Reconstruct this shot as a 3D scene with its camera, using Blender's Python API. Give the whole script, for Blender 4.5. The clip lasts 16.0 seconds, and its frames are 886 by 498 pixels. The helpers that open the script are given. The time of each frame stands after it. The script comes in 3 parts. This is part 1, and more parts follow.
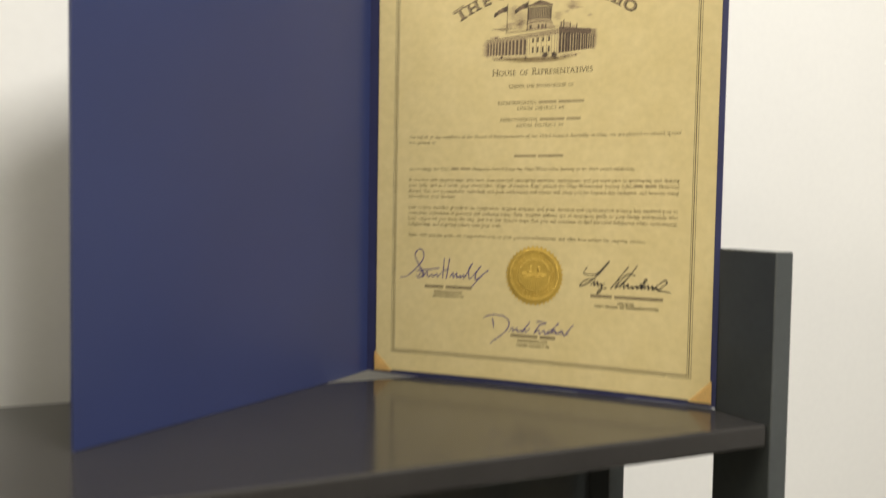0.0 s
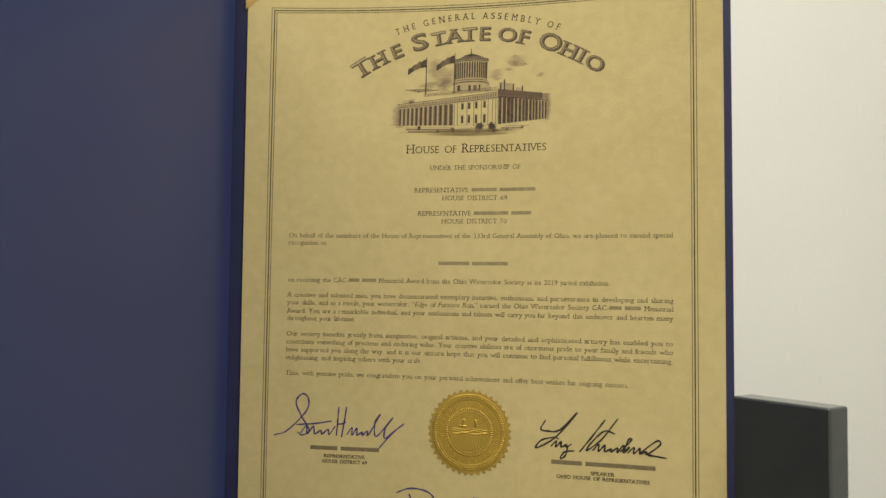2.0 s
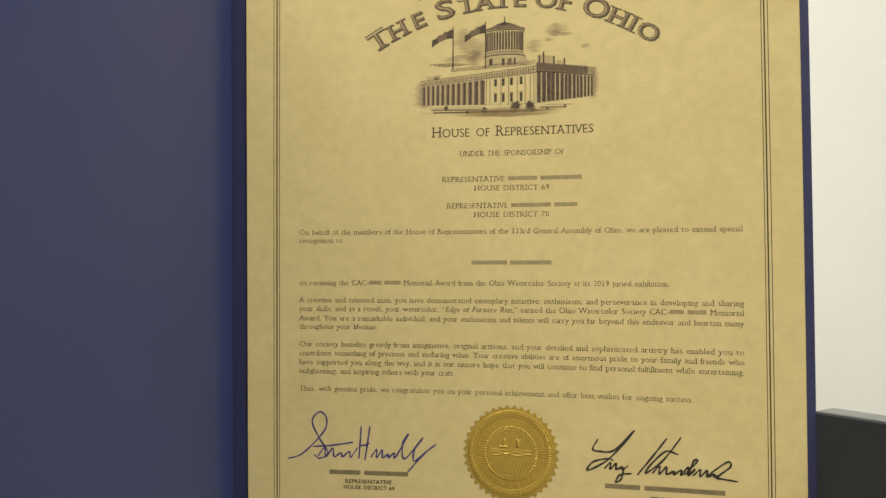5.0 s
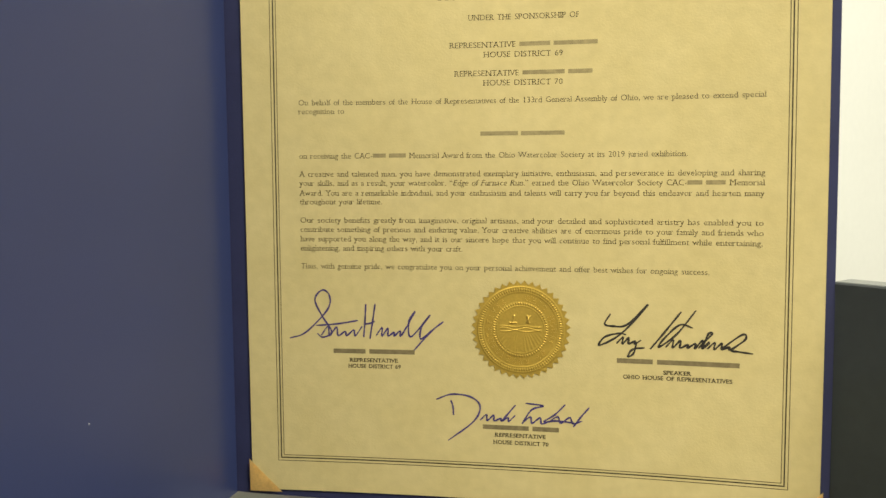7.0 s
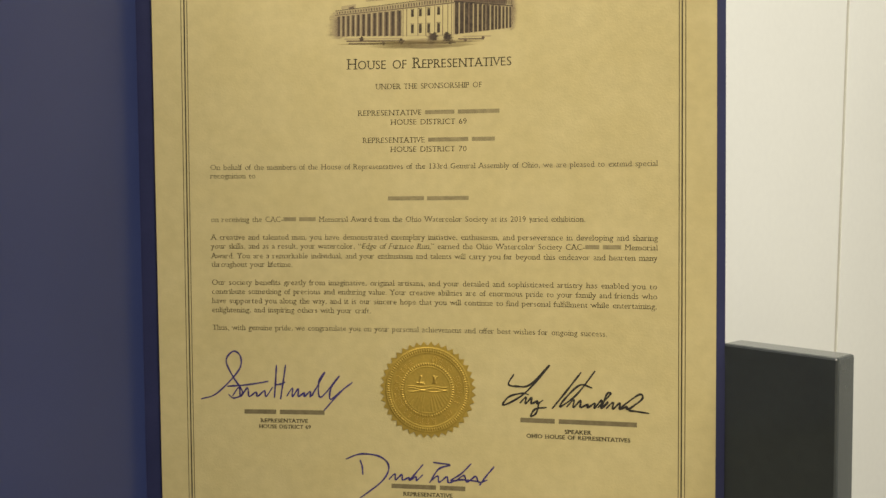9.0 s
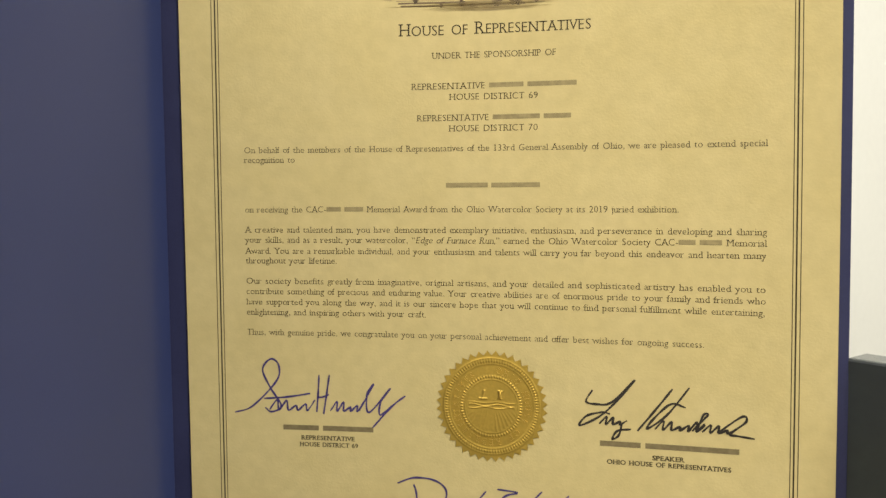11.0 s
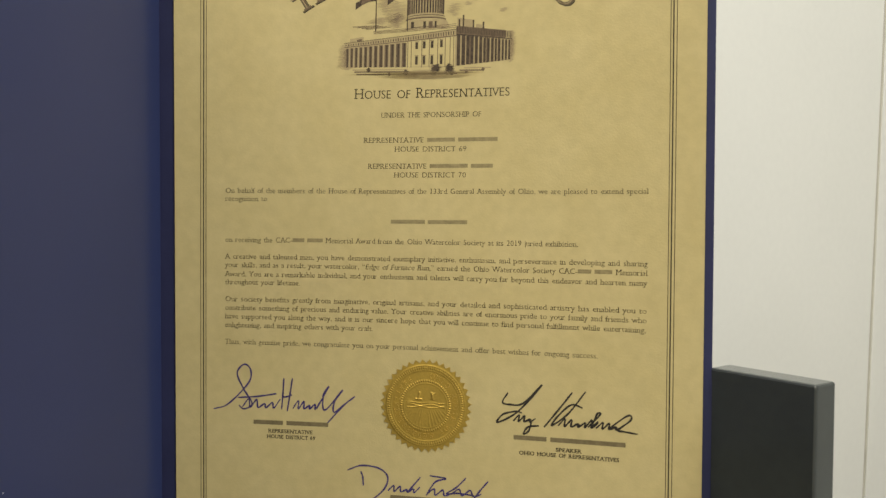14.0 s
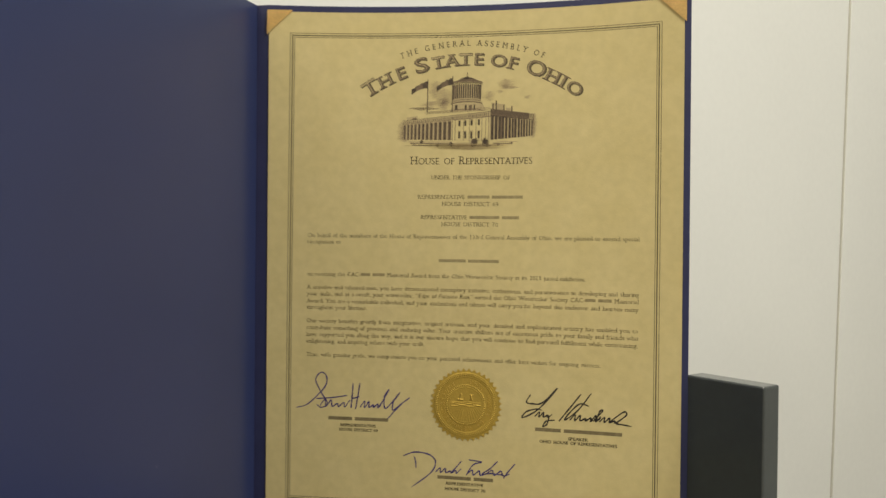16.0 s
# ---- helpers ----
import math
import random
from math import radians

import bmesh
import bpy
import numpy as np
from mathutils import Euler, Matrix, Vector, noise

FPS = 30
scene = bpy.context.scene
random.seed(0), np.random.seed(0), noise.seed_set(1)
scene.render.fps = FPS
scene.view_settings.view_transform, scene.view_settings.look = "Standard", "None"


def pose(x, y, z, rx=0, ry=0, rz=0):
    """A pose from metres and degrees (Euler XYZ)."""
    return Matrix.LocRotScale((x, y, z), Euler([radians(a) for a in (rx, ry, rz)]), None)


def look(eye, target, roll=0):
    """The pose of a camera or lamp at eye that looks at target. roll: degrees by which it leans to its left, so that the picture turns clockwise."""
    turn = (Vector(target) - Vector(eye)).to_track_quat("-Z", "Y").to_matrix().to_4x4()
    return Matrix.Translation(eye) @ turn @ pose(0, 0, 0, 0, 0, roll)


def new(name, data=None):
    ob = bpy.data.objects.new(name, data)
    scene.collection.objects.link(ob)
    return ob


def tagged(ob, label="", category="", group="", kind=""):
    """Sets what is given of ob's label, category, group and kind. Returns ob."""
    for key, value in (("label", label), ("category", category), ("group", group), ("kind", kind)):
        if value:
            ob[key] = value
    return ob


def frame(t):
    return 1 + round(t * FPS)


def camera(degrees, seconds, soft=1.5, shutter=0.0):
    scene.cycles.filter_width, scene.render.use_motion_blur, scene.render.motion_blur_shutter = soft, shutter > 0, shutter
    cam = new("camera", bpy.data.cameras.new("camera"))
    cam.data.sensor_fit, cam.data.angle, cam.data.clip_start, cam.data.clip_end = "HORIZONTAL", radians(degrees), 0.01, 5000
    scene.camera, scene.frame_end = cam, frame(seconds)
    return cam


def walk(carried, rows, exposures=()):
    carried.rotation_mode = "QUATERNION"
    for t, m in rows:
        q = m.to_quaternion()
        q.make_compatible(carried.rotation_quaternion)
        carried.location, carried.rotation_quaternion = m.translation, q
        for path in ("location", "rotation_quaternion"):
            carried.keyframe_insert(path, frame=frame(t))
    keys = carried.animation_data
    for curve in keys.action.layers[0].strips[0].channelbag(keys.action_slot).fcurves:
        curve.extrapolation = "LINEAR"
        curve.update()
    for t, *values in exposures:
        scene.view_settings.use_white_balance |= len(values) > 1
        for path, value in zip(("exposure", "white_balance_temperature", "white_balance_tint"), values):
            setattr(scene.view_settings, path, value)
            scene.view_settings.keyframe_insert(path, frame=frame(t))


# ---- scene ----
cam = camera(55.5, 16.0, soft=1.45, shutter=0.4)
# seconds, eye, then yaw, pitch and roll of the hand-held camera
PATH = [
    (0, 0.3476, -0.6436, 1.3512, 23.91, -2.68, 0.87),
    (0.5, 0.2352, -0.5730, 1.3908, 15.80, -0.60, -0.16),
    (1, 0.2089, -0.5398, 1.3824, 14.16, 1.87, -0.13),
    (1.5, 0.2290, -0.5066, 1.3855, 12.69, 2.13, 0.36),
    (2, 0.2384, -0.4693, 1.3814, 13.58, 2.64, 0.59),
    (2.5, 0.2110, -0.4309, 1.3865, 14.21, 1.93, 0.26),
    (3, 0.1887, -0.4157, 1.3897, 13.98, 1.85, 0.32),
    (5.3, 0.1982, -0.4195, 1.3991, 11.90, -0.11, -0.64),
    (5.5, 0.1955, -0.4207, 1.3992, 11.75, -1.40, -0.88),
    (6, 0.1979, -0.4212, 1.3847, 14.35, -5.14, -0.89),
    (6.5, 0.1842, -0.4079, 1.3731, 12.44, -4.49, -0.47),
    (7, 0.1795, -0.4047, 1.3744, 10.77, -4.87, -0.39),
    (7.5, 0.1846, -0.4080, 1.3753, 9.89, -4.89, -0.56),
    (8, 0.1899, -0.4079, 1.3681, 9.88, -4.39, -0.57),
    (8.5, 0.2087, -0.4142, 1.3910, 10.19, -2.69, -0.51),
    (9, 0.2099, -0.4088, 1.3903, 8.42, -2.73, -0.36),
    (9.5, 0.2071, -0.3723, 1.3929, 11.61, -2.64, -0.38),
    (9.7, 0.1935, -0.3546, 1.3923, 11.51, -3.64, -0.40),
    (11.8, 0.1931, -0.3532, 1.3934, 11.70, -3.95, -0.49),
    (12, 0.1940, -0.3543, 1.3953, 11.42, -4.04, -0.49),
    (12.5, 0.1949, -0.3510, 1.3954, 11.37, -4.18, -0.50),
    (13, 0.1987, -0.3583, 1.3884, 11.55, -4.02, -0.35),
    (13.5, 0.2219, -0.4030, 1.3881, 11.98, -1.75, 0.26),
    (14, 0.2404, -0.4220, 1.3964, 12.03, -1.92, 0.30),
    (14.5, 0.2422, -0.4547, 1.3961, 11.38, -2.06, 0.40),
    (15, 0.2456, -0.4761, 1.4055, 11.93, -2.38, 0.39),
    (15.5, 0.2426, -0.5046, 1.4088, 11.16, -1.56, 0.62),
    (16, 0.2370, -0.5507, 1.4105, 11.52, -0.68, 0.56),
]
# the clip's camera brightens and darkens on the way
EXPOSURES = [
    (0, 0.13, 6300, 15), (0.5, 0.08, 6170, 14), (1, -0.03, 6310, 13), (1.5, -0.14, 6500, 10), (2.5, -0.24, 6500, 10), (3, 0.18, 6360, 10),
    (5.3, -0.04, 6500, 10), (5.5, -0.06, 6520, 10), (6, 0.18, 6590, 10), (6.5, 0.34, 6590, 4), (7, 0.33, 6690, 4), (7.5, 0.22, 6770, 4),
    (8, 0.15, 6800, 6), (8.5, 0.08, 6570, 10), (9, -0.08, 6640, 10), (9.5, -0.18, 6610, 10), (9.7, -0.10, 6590, 10), (11.8, 0.27, 6500, 10),
    (12, 0.28, 6500, 10), (12.5, 0.10, 6520, 10), (13, 0.11, 6390, 10), (13.5, 0.15, 6080, 10), (14, -0.20, 6370, 10), (14.5, -0.22, 6500, 10),
    (15, -0.28, 6500, 10), (15.5, -0.36, 6540, 10), (16, -0.30, 6500, 10),
]
walk(cam, [(t, pose(x, y, z, 90 + pitch, 0, yaw) @ pose(0, 0, 0, 0, 0, roll)) for t, x, y, z, yaw, pitch, roll in PATH], EXPOSURES)

# ---- light ----
world = bpy.data.worlds.new("room_dark")
world.use_nodes = True
world.node_tree.nodes["Background"].inputs[0].default_value = (0.9, 0.93, 1.0, 1)
world.node_tree.nodes["Background"].inputs[1].default_value = 0.02
scene.world = world


def area_lamp(name, where, target, size_x, size_y, watts, colour):
    data = bpy.data.lights.new(name, "AREA")
    data.shape, data.size, data.size_y, data.energy, data.color = "RECTANGLE", size_x, size_y, watts, colour
    ob = new(name, data)
    ob.matrix_world = look(where, target)
    return ob


# unseen overhead lamps: the main one at the front right, then two added
area_lamp("unseen_lamp", (1.22, -0.75, 2.71), (1.22, -0.751, 0.0), 0.60, 0.60, 59, (1.0, 0.975, 0.93))
# added warm fill for the left wall and the sheet, no known source
area_lamp("unseen_lamp", (-0.75, -1.80, 2.71), (-0.75, -1.801, 0.0), 1.15, 0.55, 28, (1.0, 0.92, 0.78))
# added small light that brightens the wall behind the folder, no known source
area_lamp("unseen_lamp", (0.90, 0.39, 2.71), (0.90, 0.389, 0.0), 0.30, 0.30, 4, (1.0, 0.975, 0.93))


# ---- materials ----
def material(name, colour, rough=0.5, metal=0.0, scale=40.0, vary=0.08, bump=0.0, bump_scale=200.0, fine=0.0, fine_scale=400.0, tint=None, spec=0.5, stretch=(1, 1, 1), rough_vary=0.12):
    """A surface with broad variation, fine grain and a little relief, in object metres."""
    m = bpy.data.materials.new(name)
    m.use_nodes = True
    nodes, links = m.node_tree.nodes, m.node_tree.links
    bsdf = nodes["Principled BSDF"]
    bsdf.inputs["Roughness"].default_value = rough
    bsdf.inputs["Metallic"].default_value = metal
    bsdf.inputs["Specular IOR Level"].default_value = spec
    coord = nodes.new("ShaderNodeTexCoord")
    mapping = nodes.new("ShaderNodeMapping")
    mapping.inputs["Scale"].default_value = stretch
    links.new(coord.outputs["Object"], mapping.inputs["Vector"])

    def noise_node(s, detail, lo, hi):
        tex = nodes.new("ShaderNodeTexNoise")
        tex.inputs["Scale"].default_value = s
        tex.inputs["Detail"].default_value = detail
        links.new(mapping.outputs["Vector"], tex.inputs["Vector"])
        ramp = nodes.new("ShaderNodeMapRange")
        ramp.inputs["From Min"].default_value, ramp.inputs["From Max"].default_value = 0.3, 0.7
        ramp.inputs["To Min"].default_value, ramp.inputs["To Max"].default_value = lo, hi
        links.new(tex.outputs["Fac"], ramp.inputs["Value"])
        return ramp.outputs["Result"]

    def blend(kind, fac, a, b):
        mix = nodes.new("ShaderNodeMix")
        mix.data_type, mix.blend_type = "RGBA", kind
        if isinstance(fac, float):
            mix.inputs[0].default_value = fac
        else:
            links.new(fac, mix.inputs[0])
        for socket, value in ((mix.inputs[6], a), (mix.inputs[7], b)):
            if isinstance(value, tuple):
                socket.default_value = (*value[:3], 1)
            else:
                links.new(value, socket)
        return mix.outputs[2]

    second = tint or tuple(c * (1 - vary) for c in colour)
    out = blend("MIX", noise_node(scale, 4.0, 0.0, 1.0), colour, second)
    if fine:
        grain = nodes.new("ShaderNodeCombineColor")
        g = noise_node(fine_scale, 3.0, 1.0 - fine, 1.0 + fine * 0.5)
        for k in range(3):
            links.new(g, grain.inputs[k])
        out = blend("MULTIPLY", 1.0, out, grain.outputs[0])
    links.new(out, bsdf.inputs["Base Color"])
    r = noise_node(scale * 1.7, 3.0, rough * (1 - rough_vary), min(1.0, rough * (1 + rough_vary)))
    links.new(r, bsdf.inputs["Roughness"])
    if bump:
        tex = nodes.new("ShaderNodeTexNoise")
        tex.inputs["Scale"].default_value, tex.inputs["Detail"].default_value = bump_scale, 4.0
        links.new(mapping.outputs["Vector"], tex.inputs["Vector"])
        relief = nodes.new("ShaderNodeBump")
        relief.inputs["Strength"].default_value, relief.inputs["Distance"].default_value = bump, 0.0005
        links.new(tex.outputs["Fac"], relief.inputs["Height"])
        links.new(relief.outputs["Normal"], bsdf.inputs["Normal"])
    return m


PAPER = material("parchment_paper", (0.60, 0.49, 0.225), 0.72, scale=38, tint=(0.572, 0.463, 0.203), fine=0.06, fine_scale=170, bump=0.15, bump_scale=900, spec=0.25)
COVER = material("blue_leatherette", (0.028, 0.038, 0.104), 0.33, scale=9, vary=0.08, fine=0.06, fine_scale=1500, bump=0.05, bump_scale=2200, spec=0.50, rough_vary=0.03)
BLACK = material("black_lacquered_wood", (0.060, 0.067, 0.063), 0.15, scale=14, vary=0.2, fine=0.05, fine_scale=160, spec=0.7, rough_vary=0.06)
BOARD = material("black_lacquered_board", (0.036, 0.034, 0.030), 0.15, scale=14, vary=0.2, fine=0.05, fine_scale=160, spec=0.45, rough_vary=0.06)
WALL = material("cream_wall_paint", (0.775, 0.77, 0.69), 0.75, scale=5, vary=0.03, fine=0.015, fine_scale=120, bump=0.12, bump_scale=500, spec=0.3)
CAULK = material("beige_sealant", (0.53, 0.50, 0.40), 0.8, scale=30, vary=0.15, spec=0.2)
CEILING = material("ceiling_paint", (0.82, 0.81, 0.78), 0.85, scale=4, vary=0.04, bump=0.2, bump_scale=150)
CARPET = material("brown_carpet", (0.095, 0.070, 0.048), 0.95, scale=9, vary=0.25, fine=0.3, fine_scale=300, bump=0.6, bump_scale=500, spec=0.1)
INK = material("printing_ink", (0.055, 0.043, 0.021), 0.6, scale=300, vary=0.35, spec=0.2)
ENGRAVE = material("engraver_ink", (0.052, 0.037, 0.024), 0.6, scale=420, tint=(0.110, 0.080, 0.048), fine=0.2, fine_scale=900, spec=0.2)
HEADING = material("heading_ink", (0.115, 0.087, 0.044), 0.6, scale=350, tint=(0.155, 0.12, 0.06), spec=0.2)
GREY_INK = material("halftone_ink", (0.205, 0.145, 0.085), 0.65, scale=500, vary=0.35, spec=0.2)
PALE_INK = material("pale_halftone_ink", (0.385, 0.295, 0.15), 0.65, scale=250, tint=(0.47, 0.37, 0.18), spec=0.2)
DARK_BAR = material("bold_print_tone", (0.235, 0.185, 0.09), 0.6, scale=400, vary=0.3, spec=0.2)
PALE_BAR = material("small_print_tone", (0.355, 0.285, 0.132), 0.6, scale=400, vary=0.3, spec=0.2)
BLUE_PEN = material("blue_ballpoint_ink", (0.070, 0.052, 0.18), 0.4, scale=300, vary=0.35, spec=0.3)
BLACK_PEN = material("black_marker_ink", (0.040, 0.034, 0.028), 0.4, scale=300, vary=0.35, spec=0.3)
GOLD = material("gold_foil", (0.71, 0.475, 0.09), 0.34, metal=0.72, scale=90, vary=0.12, fine=0.06, fine_scale=700, spec=0.5)
RIBBON = material("gold_corner_ribbon", (0.93, 0.66, 0.24), 0.38, scale=120, vary=0.12, fine=0.1, fine_scale=900, spec=0.4)
MARGIN = material("dark_navy_turned_in_cloth", (0.034, 0.037, 0.092), 0.45, scale=40, vary=0.15, fine=0.08, fine_scale=1500, bump=0.05, bump_scale=2200, spec=0.3)


# ---- building helpers ----
def link_mesh(name, bm, mat, parent=None, smooth=False):
    mesh = bpy.data.meshes.new(name)
    bmesh.ops.recalc_face_normals(bm, faces=bm.faces)
    bm.to_mesh(mesh)
    bm.free()
    mesh.materials.append(mat)
    for p in mesh.polygons:
        p.use_smooth = smooth
    ob = new(name, mesh)
    ob.parent = parent
    return ob


def part(name, bm, mat, parent, label="", smooth=False):
    ob = link_mesh(name, bm, mat, parent, smooth)
    return tagged(ob, label) if label else ob


def box(x0, x1, y0, y1, z0, z1, bevel=0.0, segments=2):
    bm = bmesh.new()
    bmesh.ops.create_cube(bm, size=1)
    for v in bm.verts:
        v.co = ((x0 + x1) / 2 + v.co.x * (x1 - x0), (y0 + y1) / 2 + v.co.y * (y1 - y0), (z0 + z1) / 2 + v.co.z * (z1 - z0))
    if bevel:
        bmesh.ops.bevel(bm, geom=list(bm.edges), offset=bevel, segments=segments, affect="EDGES", profile=0.5)
    return bm


# ---- the plan ----
SHEET_W, SHEET_H = 0.2794, 0.3556     # an 11 by 14 inch sheet
SHEET_Z, SHELF_Z = 1.2120, 1.2075     # foot of the sheet, top of the shelf
STAND = Matrix.Translation((0.3235, -0.0340, 0)) @ Matrix.Rotation(math.atan2(0.748, 0.664), 4, "Z")
# the stand's own axes: x along the shelf's front edge, y towards the wall behind it
WALL_Y = 0.30


def bow(u, v):
    """How far the flexed right cover lies behind its flat plane at sheet place u, v (0 to 1)."""
    u, v = min(1.0, max(0.0, u)), min(1.03, max(0.0, v))
    return 4 * u * (1 - u) * (0.006 + 0.012 * v ** 1.5) + 0.012 * u * v * v


def on_sheet(x, z, lift):
    """A place on the sheet, x and z in metres from its lower left corner, lift metres in front of it."""
    return Vector((x, bow(x / SHEET_W, z / SHEET_H) - lift, SHEET_Z + z))


def slab_on_sheet(x0, x1, z0, z1, near, far, nx=24, nz=28):
    """A thin flexed slab between two lifts."""
    bm = bmesh.new()
    rows = []
    for lift in (near, far):
        rows.append([[bm.verts.new(on_sheet(x0 + (x1 - x0) * i / nx, z0 + (z1 - z0) * k / nz, lift)) for i in range(nx + 1)] for k in range(nz + 1)])
    for g in rows:
        for k in range(nz):
            for i in range(nx):
                bm.faces.new((g[k][i], g[k][i + 1], g[k + 1][i + 1], g[k + 1][i]))
    a, b = ([[bm.verts.new(v.co) for v in row] for row in g] for g in rows)
    ring = [(0, i) for i in range(nx)] + [(k, nx) for k in range(nz)] + [(nz, nx - i) for i in range(nx)] + [(nz - k, 0) for k in range(nz)]
    for (k0, i0), (k1, i1) in zip(ring, ring[1:] + ring[:1]):
        bm.faces.new((a[k0][i0], b[k0][i0], b[k1][i1], a[k1][i1]))
    for v in [v for v in bm.verts if not v.link_faces]:
        bm.verts.remove(v)
    return bm


# ---- room ----
def structure(name, bm, mat, label, category, m=None, smooth=False):
    ob = link_mesh(name, bm, mat, None, smooth)
    if m is not None:
        ob.matrix_world = m
    return tagged(ob, label, category, kind="structure")


structure("floor", box(-3.2, 2.6, -3.7, WALL_Y + 0.1, -0.06, 0.0), CARPET, "plain brown carpeted floor of the room", "floor", STAND)
structure("ceiling", box(-3.2, 2.6, -3.7, WALL_Y + 0.1, 2.75, 2.81), CEILING, "plain white painted ceiling of the room", "ceiling", STAND)


def seam_x(z):
    """The joint between wall and panel leans a little."""
    return 0.6500 + 0.045 * (z - 1.38)


def leaning_edge(bm, side):
    """Lays the end of a wall box that meets the joint along its lean."""
    for v in bm.verts:
        if abs(v.co.x - 0.65) < 0.02:
            v.co.x += seam_x(v.co.z) - 0.65 + side
    return bm


structure("wall_north", leaning_edge(box(-3.2, 0.65, WALL_Y, WALL_Y + 0.1, 0.0, 2.75, 0.0008), -0.0022), WALL, "cream painted wall behind the black shelf", "wall", STAND)
structure("wall_south", box(-3.2, 2.6, -3.8, -3.7, 0.0, 2.75), WALL, "cream painted wall of the room", "wall", STAND)
structure("wall_west", box(-3.3, -3.2, -3.7, WALL_Y + 0.1, 0.0, 2.75), WALL, "cream painted wall of the room", "wall", STAND)
structure("wall_east", box(2.6, 2.7, -3.7, WALL_Y + 0.1, 0.0, 2.75), WALL, "cream painted wall of the room", "wall", STAND)
structure("wall_north_panel", leaning_edge(box(0.65, 2.6, WALL_Y - 0.0015, WALL_Y + 0.1, 0.0, 2.75, 0.0008), 0.0022), WALL, "smooth cream wall panel beside a narrow upright joint", "wall", STAND)
structure("trim", leaning_edge(box(0.6478, 0.6522, WALL_Y + 0.0004, WALL_Y + 0.09, 0.0, 2.75), 0.0), CAULK, "dull beige sealant in the narrow wall joint", "trim", STAND)
panel = bpy.data.objects["wall_north_panel"]
chip = part("paint_chip", box(0.7310, 0.7352, WALL_Y - 0.0011, WALL_Y - 0.0007, 1.5655, 1.5700, 0.0001), CEILING, panel, "small white paint chip")


# ---- black shelf stand ----
def shelf_stand():
    stand = tagged(new("shelf_stand"), "black lacquered wooden shelf stand with square posts", "shelf")
    length, front, back, thick, post_w, post_d, top = 0.62, 0.003, 0.241, 0.0158, 0.0157, 0.0548, 1.3260
    part("shelf_board", box(-length, 0.0, front, back, SHELF_Z - thick, SHELF_Z, 0.0022, 3), BOARD, stand, "glossy black shelf board with a worn front edge")
    for x0 in (0.0, -length - post_w):
        for y0 in (0.0, back - 0.005 - post_d):
            part("post", box(x0, x0 + post_w, y0, y0 + post_d, 0.0, top, 0.0012), BLACK, stand)
    part("rail", box(-length, 0.0, back - 0.030, back - 0.012, SHELF_Z - thick - 0.16, SHELF_Z - thick - 0.001, 0.001), BLACK, stand, "black rail under the board")
    stand.matrix_world = STAND
    return stand


shelf_stand()


# ---- presentation folder ----
MARGIN_L, MARGIN_R, MARGIN_T, MARGIN_B = 0.0085, 0.0042, 0.0045, 0.0040
LEFT_ANGLE = 96.3
CREASE_X = -0.0090


def folder():
    ob = tagged(new("presentation_folder"), "navy blue leatherette presentation folder standing open on the shelf", "folder")
    bm = slab_on_sheet(CREASE_X - 0.0003, SHEET_W + MARGIN_R, -MARGIN_B, SHEET_H + MARGIN_T, -0.0004, -0.0034, 40, 28)
    for v in bm.verts:
        if v.co.z < SHEET_Z - MARGIN_B + 0.0002:
            v.co.z += 0.0016 * max(0.0, 1 - (v.co.x - CREASE_X) / 0.040)
    part("back_cover", bm, MARGIN, ob, "navy cover board that carries the certificate", True)
    top, foot = SHEET_Z + SHEET_H + MARGIN_T, SHELF_Z + 0.0001
    # front cover, hinged at the crease
    bm = box(0.0002, 0.2918, -0.0030, 0.0, foot, top, 0.0003)
    bmesh.ops.bisect_plane(bm, geom=list(bm.verts) + list(bm.edges) + list(bm.faces), plane_co=(0.055, 0, 0), plane_no=(1, 0, 0))
    for v in bm.verts:
        if v.co.z < foot + 0.01:
            v.co.z += 0.0016 * max(0.0, 1 - v.co.x / 0.055)
    front = part("front_cover", bm, COVER, ob, "plain navy inner face of the opened cover")
    front.matrix_local = Matrix.Translation((CREASE_X, 0.0004, 0)) @ Matrix.Rotation(radians(-LEFT_ANGLE), 4, "Z")
    # cloth spine behind the crease, where both boards meet
    part("spine", box(-0.0016, 0.0, -0.0001, 0.0040, foot + 0.0016, top, 0.0004), MARGIN, ob, "creased navy spine").matrix_local = Matrix.Translation((CREASE_X, 0.0004, 0))
    fleck = part("lint_fleck", box(0.1093, 0.1097, 0.0001, 0.0003, 1.2772, 1.2777, 0.00005), CEILING, front, "tiny white fleck of lint")
    # ribbon corners across the sheet
    for name, cx, cz, sx, sz in (("lower", 0, 0, 1, 1), ("lower", 1, 0, -1, 1), ("upper", 0, 1, 1, -1), ("upper", 1, 1, -1, -1)):
        bm = bmesh.new()
        n, leg = 8, 0.0172
        x0, z0 = cx * SHEET_W - sx * 0.0012, cz * SHEET_H - sz * 0.0010
        grid = {}
        for i in range(n + 1):
            for k in range(n + 1 - i):
                puff = 0.0008 + 0.0004 * math.sin(math.pi * (i + k) / n * 0.5)
                grid[i, k] = bm.verts.new(on_sheet(x0 + sx * leg * i / n, z0 + sz * leg * k / n, puff))
        for i in range(n):
            for k in range(n - i):
                bm.faces.new((grid[i, k], grid[i + 1, k], grid[i, k + 1]))
                if i + k < n - 1:
                    bm.faces.new((grid[i + 1, k], grid[i + 1, k + 1], grid[i, k + 1]))
        bmesh.ops.solidify(bm, geom=list(bm.faces), thickness=0.0003)
        part("ribbon_corner", bm, RIBBON, ob, "gold satin ribbon corner")
    return ob


folder()


